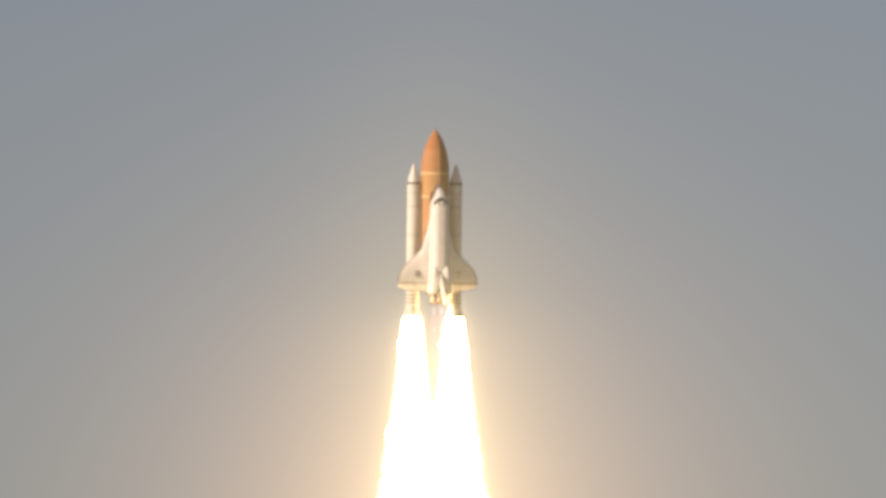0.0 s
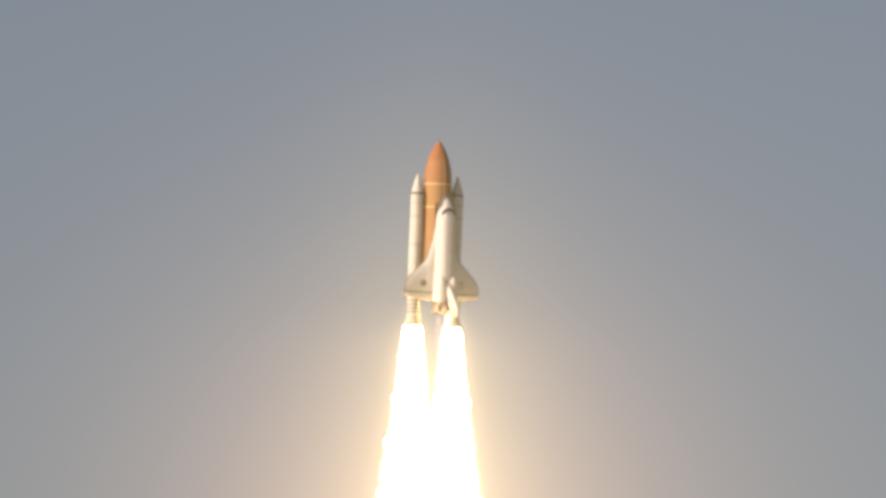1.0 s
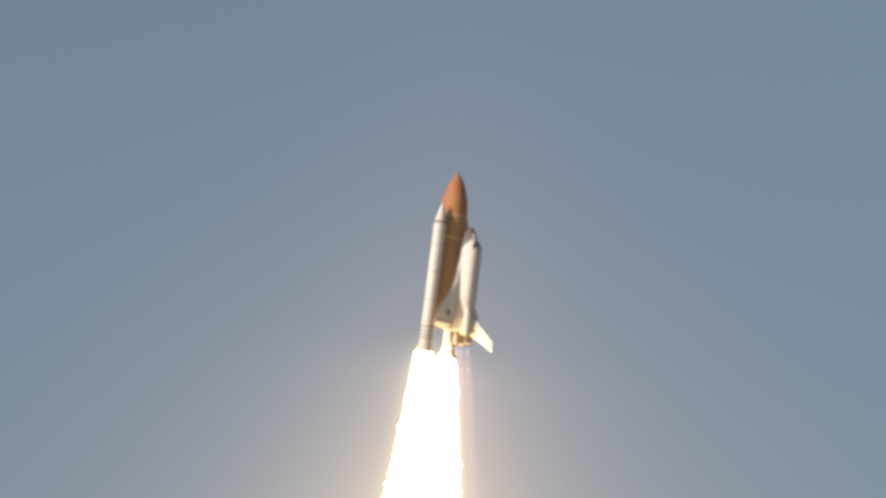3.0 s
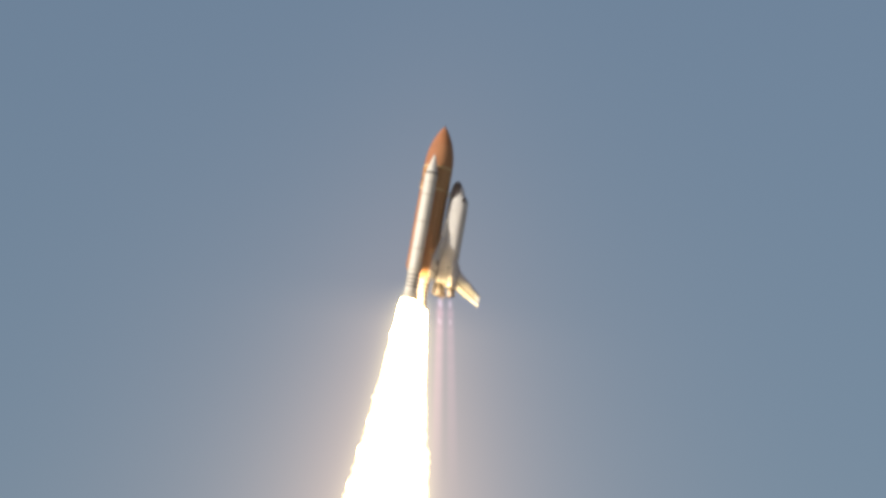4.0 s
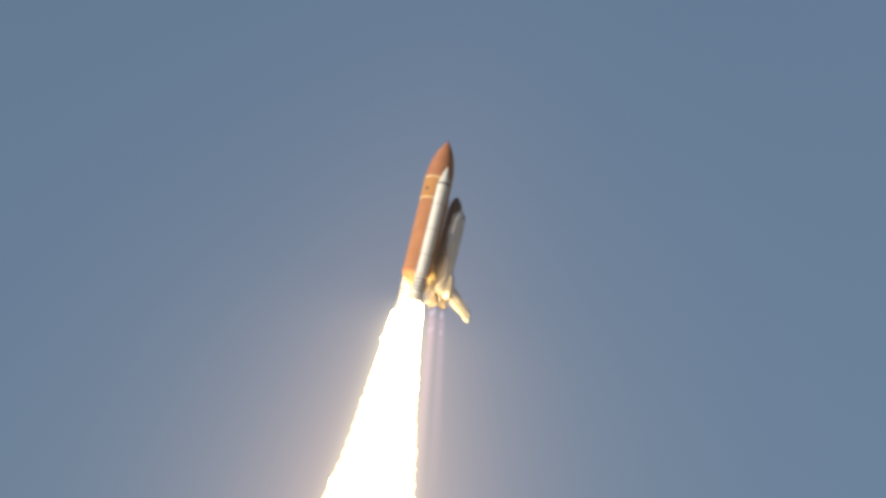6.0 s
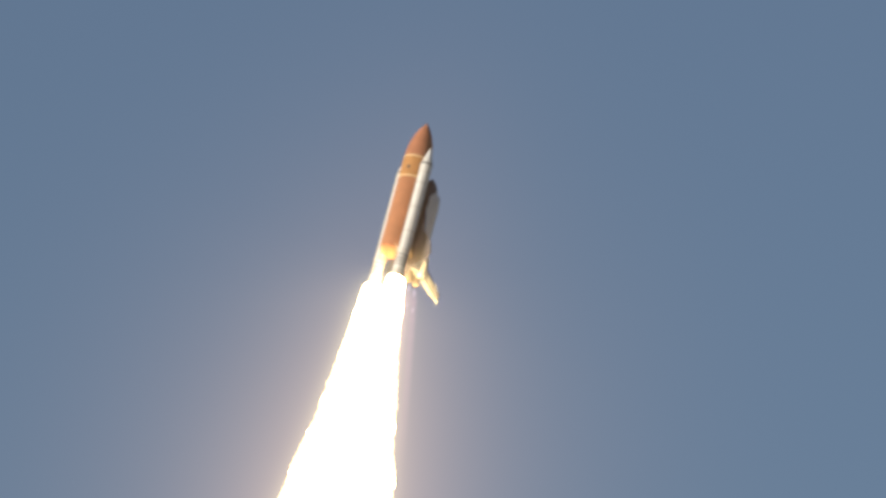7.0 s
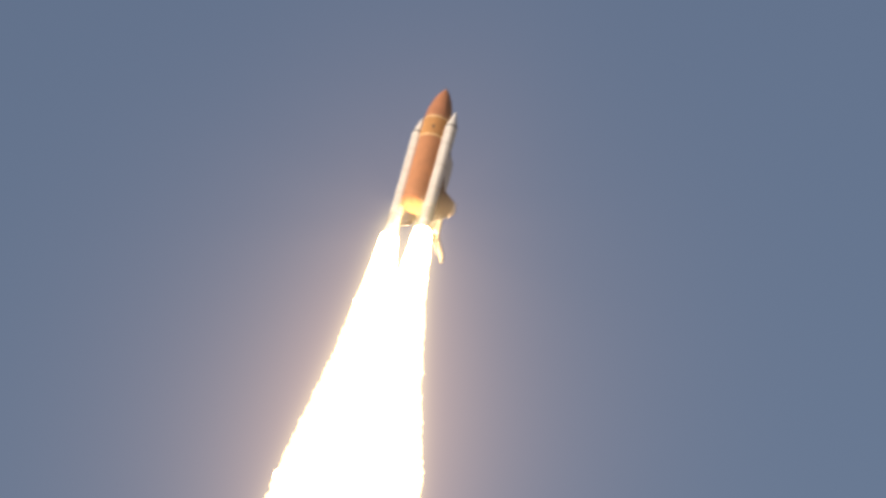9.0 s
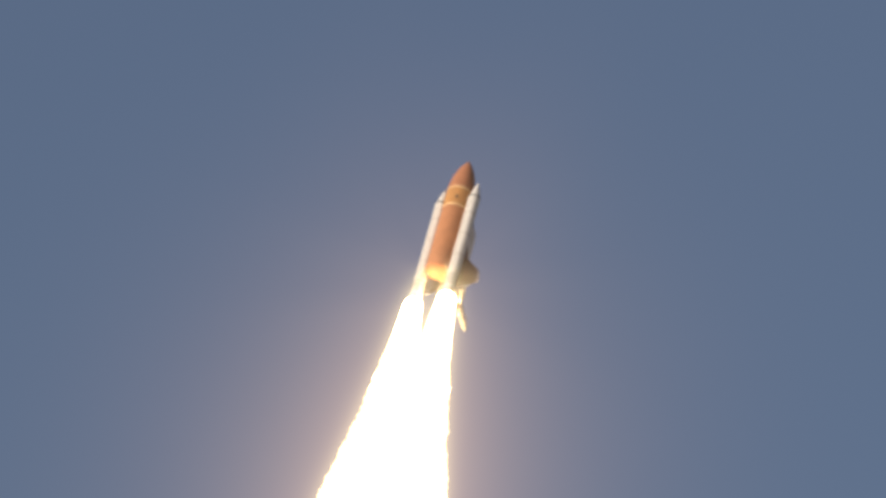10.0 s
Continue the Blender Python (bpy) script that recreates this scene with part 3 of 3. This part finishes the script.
def wing(body, s):
    """Delta wing with its double-swept leading edge; s gives the side."""
    def at(x):
        if x < 5.0:
            le = 560 + (1000 - 560) * ((x - 2.3) / 2.7) ** 0.75
        else:
            le = 1000 + (1270 - 1000) * ((x - 5.0) / 6.6) ** 1.0
        if x > 10.4:
            le += 95 * ((x - 10.4) / 1.5) ** 2.2
        return le, 1388.0

    sections = []
    for x in (2.3, 2.7, 3.2, 3.8, 4.4, 5.0, 6.2, 7.8, 9.4, 10.4, 10.9, 11.3, 11.6, 11.9):
        le, te = at(x)
        chord = te - le
        low = 279 + (x - 2.3) / 9.6 * 22
        thick = max(8, min(58, chord * 0.105)) * (1.0 if x < 11.6 else 0.6)
        ring = []
        for u, v in ((0, 0.35), (0.02, 0.62), (0.10, 0.86), (0.30, 1.0), (0.65, 0.82), (1.0, 0.34),
                     (1.0, 0.02), (0.6, 0.0), (0.2, 0.02), (0.03, 0.12)):
            ring.append((s * x, sy(low + thick * v), sx(le + chord * u)))
        sections.append(ring)
    bm = loft(sections)
    for f in bm.faces:
        f.material_index = 1 if f.normal.y < -0.25 else 0
    w = part("wing", bm, [ORBITER_WHITE, TILE_BLACK], body, "white delta wing, black underneath")
    # grey leading edge
    pts = []
    for x in (3.2, 3.8, 4.4, 5.0, 6.2, 7.8, 9.4, 10.4, 10.9, 11.3, 11.6, 11.88):
        le, te = at(x)
        low = 279 + (x - 2.3) / 9.6 * 22
        thick = max(8, min(58, (te - le) * 0.105)) * (1.0 if x < 11.6 else 0.6)
        pts.append((s * x, sy(low + thick * 0.36), sx(le + 3)))
    part("leading_edge", tube(pts, 0.2), EDGE_GREY, w, "grey carbon leading edge")
    # two elevons behind the hinge line
    for x0, x1, t0, t1 in ((2.75, 6.9, 1492, 1478), (7.05, 11.8, 1477, 1440)):
        secs = []
        for x, te in ((x0, t0), (x1, t1)):
            low = 279 + (x - 2.3) / 9.6 * 22
            thick = max(8, min(58, (1388 - at(x)[0]) * 0.105)) * 0.33
            secs.append([(s * x, sy(y), sx(st)) for y, st in
                         ((low + 1, 1398), (low + thick, 1398), (low + thick * 0.86, 1410), (low - 15, te), (low - 19, te))])
        bm = loft(secs)
        for f in bm.faces:
            f.material_index = 1 if f.normal.y < -0.25 else 0
        part("elevon", bm, [ORBITER_WHITE, TILE_BLACK], w, "white hinged elevon")
    # dark cove between wing and elevons
    cove = []
    for x in (2.75, 6.0, 9.0, 11.8):
        low = 279 + (x - 2.3) / 9.6 * 22
        thick = max(8, min(58, (1388 - at(x)[0]) * 0.105)) * 0.36
        cove.append([(s * x, sy(y), sx(st)) for y, st in
                     ((low + 2, 1388), (low + thick + 1.5, 1387), (low + thick + 1.5, 1398), (low + 2, 1398))])
    part("hinge_cove", loft(cove), RING_GREY, w, "dark gap along the hinge", smooth=False)
    # markings on the upper skin
    top = sy(279 + (6.1 - 2.3) / 9.6 * 22 + (1388 - at(6.1)[0]) * 0.105 * 1.0)
    if s > 0:
        disc = lathe([(0.0, 0.05), (0.95, 0.05), (1.02, 0.02), (1.02, -0.06)], 28)
        disc.transform(Matrix.Translation((6.0, top - 0.02, 12.75)) @ Matrix.Rotation(radians(-90), 4, 'X') @
                       Matrix.Rotation(radians(2), 4, 'X'))
        part("round_mark", disc, MARK_DARK, w, "dark round emblem")
    else:
        for k, (zz, ww, hh) in enumerate(((13.3, 1.7, 0.55), (12.4, 1.5, 0.22), (11.9, 1.5, 0.22))):
            bar = bmesh.new()
            bmesh.ops.create_cube(bar, size=1.0, matrix=Matrix.Translation((-6.0, top - 0.02, zz)) @ Matrix.Diagonal((ww, 0.08, hh, 1)))
            part("marking_bar", bar, MARK_GREY, w, "grey painted bar")


def pod(body, s):
    """Manoeuvring engine pod on the shoulder of the aft hull."""
    secs = []
    for st, r, h in ((1185, 0.25, 470), (1215, 0.75, 478), (1260, 1.15, 486), (1330, 1.45, 490), (1420, 1.55, 490),
                     (1490, 1.5, 486), (1518, 1.35, 484)):
        ring = []
        for k in range(20):
            a = 2 * math.pi * k / 20
            ring.append((s * 1.75 + r * 0.95 * math.cos(a), sy(h) + r * 0.85 * math.sin(a), sx(st)))
        secs.append(ring)
    p = part("engine_pod", loft(secs), ORBITER_WHITE, body, "white rounded engine pod")
    n = lathe([(0.2, 0.3), (0.35, 0), (0.55, -0.7), (0.5, -0.7), (0.2, 0.1)], 20)
    n.transform(Matrix.Translation((s * 1.9, sy(492), sx(1520))))
    part("small_nozzle", n, BELL_METAL, p, "small metal nozzle")


external_tank()
booster()
orbiter()


# ---------------------------------------------------------------- exhaust
def plume_core(length=230.0):
    """The white-hot body of a booster plume, with a ragged, billowing skin."""
    bm = bmesh.new()
    n, rows = 84, 560
    rings = []
    for i in range(rows + 1):
        u = i / rows
        d = length * u ** 1.7
        base = plume_radius(d)
        if d < 2.5:
            base *= 0.76 + 0.24 * math.sqrt(d / 2.5)
        ring = []
        for k in range(n):
            a = 2 * math.pi * k / n
            p = Vector((math.cos(a) * 1.2, math.sin(a) * 1.2, 0))
            rough = min(1.0, max(0.0, (d - 8) / 32.0))
            swell = noise.noise(Vector((p.x * 1.4, p.y * 1.4, d * 0.10))) * 0.075
            lump = abs(noise.noise(Vector((p.x * base * 0.35, p.y * base * 0.35, d * 0.36)))) * 1.2
            fine = noise.noise(Vector((p.x * base * 0.9, p.y * base * 0.9, d * 0.95))) * 0.95
            fine += noise.noise(Vector((p.x * base * 1.7, p.y * base * 1.7, d * 2.1))) * 0.42
            r = base * (1 + swell * rough) + (lump + fine) * rough - 0.2 * rough
            ring.append(bm.verts.new((r * math.cos(a), r * math.sin(a), -d)))
        rings.append(ring)
    for a, b in zip(rings, rings[1:]):
        for k in range(n):
            j = (k + 1) % n
            bm.faces.new((a[k], a[j], b[j], b[k]))
    bm.faces.new(rings[0])
    bm.faces.new(rings[-1])
    bmesh.ops.recalc_face_normals(bm, faces=bm.faces)
    return bm


def puff_mesh(seed):
    bm = bmesh.new()
    bmesh.ops.create_icosphere(bm, subdivisions=3, radius=1.0)
    for v in bm.verts:
        q = v.co * 1.7 + Vector((seed * 7.3, seed * 3.1, 0))
        v.co *= 1 + 0.28 * noise.noise(q) + 0.12 * noise.noise(q * 2.6)
        v.co.z *= 1.35
    return bm


def glare_fan(turn):
    """Four sheets fan out over half a turn from the axis of the painted glare."""
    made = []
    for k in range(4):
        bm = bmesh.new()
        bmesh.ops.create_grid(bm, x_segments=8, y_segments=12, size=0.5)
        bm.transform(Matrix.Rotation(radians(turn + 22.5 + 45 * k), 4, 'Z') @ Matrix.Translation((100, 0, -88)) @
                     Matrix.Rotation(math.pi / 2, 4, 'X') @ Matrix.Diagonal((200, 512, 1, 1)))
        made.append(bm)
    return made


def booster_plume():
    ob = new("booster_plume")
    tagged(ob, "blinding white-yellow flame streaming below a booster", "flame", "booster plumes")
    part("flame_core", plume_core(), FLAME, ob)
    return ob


# glowing sheets that put the flame's glare into the air round it
def plume_glare(material, turn):
    ob = new("plume_glare")
    tagged(ob, "warm see-through glare painted on glowing sheets round a flame", "haze", "plume haze")
    for bm in glare_fan(turn):
        part("glare_sheet", bm, material, ob, smooth=False)
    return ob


def engine_plume():
    """Pale main-engine gas: a slender see-through body with shock diamonds in it."""
    ob = new("engine_plume")
    tagged(ob, "faint violet see-through engine exhaust with bright knots", "exhaust", "main engine plumes")
    for f in (1.0, 0.6):
        prof = [(1.1 * f, -0.2)] + [((1.1 + 0.012 * d) * f, -d) for d in range(3, 63, 4)] + [(1.85 * f, -62)]
        part("gas_column", lathe(prof, 28), PALE_GAS, ob)
    for d, r in ((2.4, 0.55), (8.0, 0.36)):
        bm = lathe([(0.0, -d + 1.6 * r * 2), (r * 0.7, -d + r), (r, -d), (r * 0.7, -d - r), (0.0, -d - 1.6 * r * 2)], 16)
        part("shock_diamond", bm, DIAMOND_GAS, ob, "bright knot in the gas")
    return ob


def early_glow_pair():
    """Two leaning sheets of added glow before the vehicle near the start of the climb."""
    ob = new("early_glow_pair")
    tagged(ob, "thin yellow glow added on two see-through sheets", "haze")
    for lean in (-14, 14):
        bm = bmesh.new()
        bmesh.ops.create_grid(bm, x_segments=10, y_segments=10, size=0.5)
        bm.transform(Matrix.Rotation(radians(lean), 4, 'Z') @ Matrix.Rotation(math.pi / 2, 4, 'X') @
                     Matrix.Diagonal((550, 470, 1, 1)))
        part("early_glow_sheet", bm, EARLY_GLOW, ob, smooth=False)
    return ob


plume_left = booster_plume()
plume_right = copy_thing(plume_left, pose(0, 0, 0))
glow_pair = early_glow_pair()
# painted glare behind and before each booster plume
glare_fans = []
for material, turn, side in ((GLARE, 0, 1), (NEAR_GLARE, 180, -1)):
    haze = plume_glare(material, turn)
    glare_fans += [(haze, 6.36, side), (copy_thing(haze, pose(0, 0, 0)), -6.36, side)]
engine_plumes = [engine_plume()]
engine_plumes += [copy_thing(engine_plumes[0], pose(0, 0, 0)) for k in range(2)]
ENGINE_EXITS = [pose(x, sy(h), sx(1478), a, 0, 0) @ pose(0, 0, -3.7)
                for x, h, a in ((0, 452, 11), (1.35, 342, 8.5), (-1.35, 342, 8.5))]

# billows that run down the skin of each plume
PUFF_MESHES = []
for k in range(4):
    mesh = bpy.data.meshes.new("flame_puff")
    bm = puff_mesh(k)
    bm.to_mesh(mesh)
    bm.free()
    mesh.materials.append(FLAME)
    mesh.shade_smooth()
    PUFF_MESHES.append(mesh)
rng = random.Random(5)
PUFFS = []
for plume in (plume_left, plume_right):
    for k in range(34):
        ob = new("flame_puff", PUFF_MESHES[k % 4])
        ob.parent = plume
        size = rng.uniform(0.7, 2.0)
        ob.scale = (size, size, size)
        PUFFS.append((ob, size, rng.uniform(0, 2 * math.pi), rng.uniform(0, 1), rng.uniform(1.0, 1.25)))


# ---------------------------------------------------------------- what moves
def motions():
    flight = [(t, pose(x, y, z, a, b, c)) for t, x, y, z, a, b, c in FLIGHT_ROWS]
    walk(shuttle, flight)
    turns = {t: pose(0, 0, 0, a, b, c) for t, a, b, c in PLUME_TURNS}
    for ob, x in ((plume_left, 6.36), (plume_right, -6.36)):
        walk(ob, [(t, Matrix.Translation(m @ Vector((x, 0, 0.4))) @ turns[t]) for t, m in flight])
    # the glare sheets stand along the view and do not roll, so none turns edge-on
    # they close up on the nozzles late, to brighten the glare there
    for ob, x, side in glare_fans:
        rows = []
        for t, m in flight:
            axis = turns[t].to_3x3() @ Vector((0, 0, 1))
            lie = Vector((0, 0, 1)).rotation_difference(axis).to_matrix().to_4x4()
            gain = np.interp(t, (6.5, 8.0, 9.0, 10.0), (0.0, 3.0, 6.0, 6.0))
            rows.append((t, Matrix.Translation(m @ Vector((x, 0, 0.4)) + side * GLARE_OFFSET + axis * gain) @ lie))
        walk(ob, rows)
    # the added glow is keyed to trail the vehicle, then drop out of view
    walk(glow_pair, [(t, pose(0, 3800, z)) for t, z in
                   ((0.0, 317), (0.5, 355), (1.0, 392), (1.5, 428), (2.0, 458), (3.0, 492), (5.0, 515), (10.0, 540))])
    # the main engines are canted away from the tank
    for ob, exit_at in zip(engine_plumes, ENGINE_EXITS):
        walk(ob, [(t, m @ exit_at) for t, m in flight])
    for ob, size, side, phase, period in PUFFS:
        rows = []
        start = -phase * period
        while start < 10.0:
            for u in (0.0, 0.25, 0.5, 0.75, 0.97):
                t = round((start + u * period) * FPS) / FPS
                d = 9 + 105 * u
                r = plume_radius(d) - 0.55 * size - 1.2 * max(0.0, 0.25 - u)
                rows.append((t, pose(r * math.cos(side), r * math.sin(side), -d, 0, 0, math.degrees(side))))
            start += period
        inside = [row for row in rows if 0.0 < row[0] < 10.0]
        first = max((row for row in rows if row[0] <= 0.0), key=lambda row: row[0])
        last = min((row for row in rows if row[0] >= 10.0), key=lambda row: row[0], default=rows[-1])
        walk(ob, [(0.0, first[1])] + inside + [(10.0, last[1])])


motions()
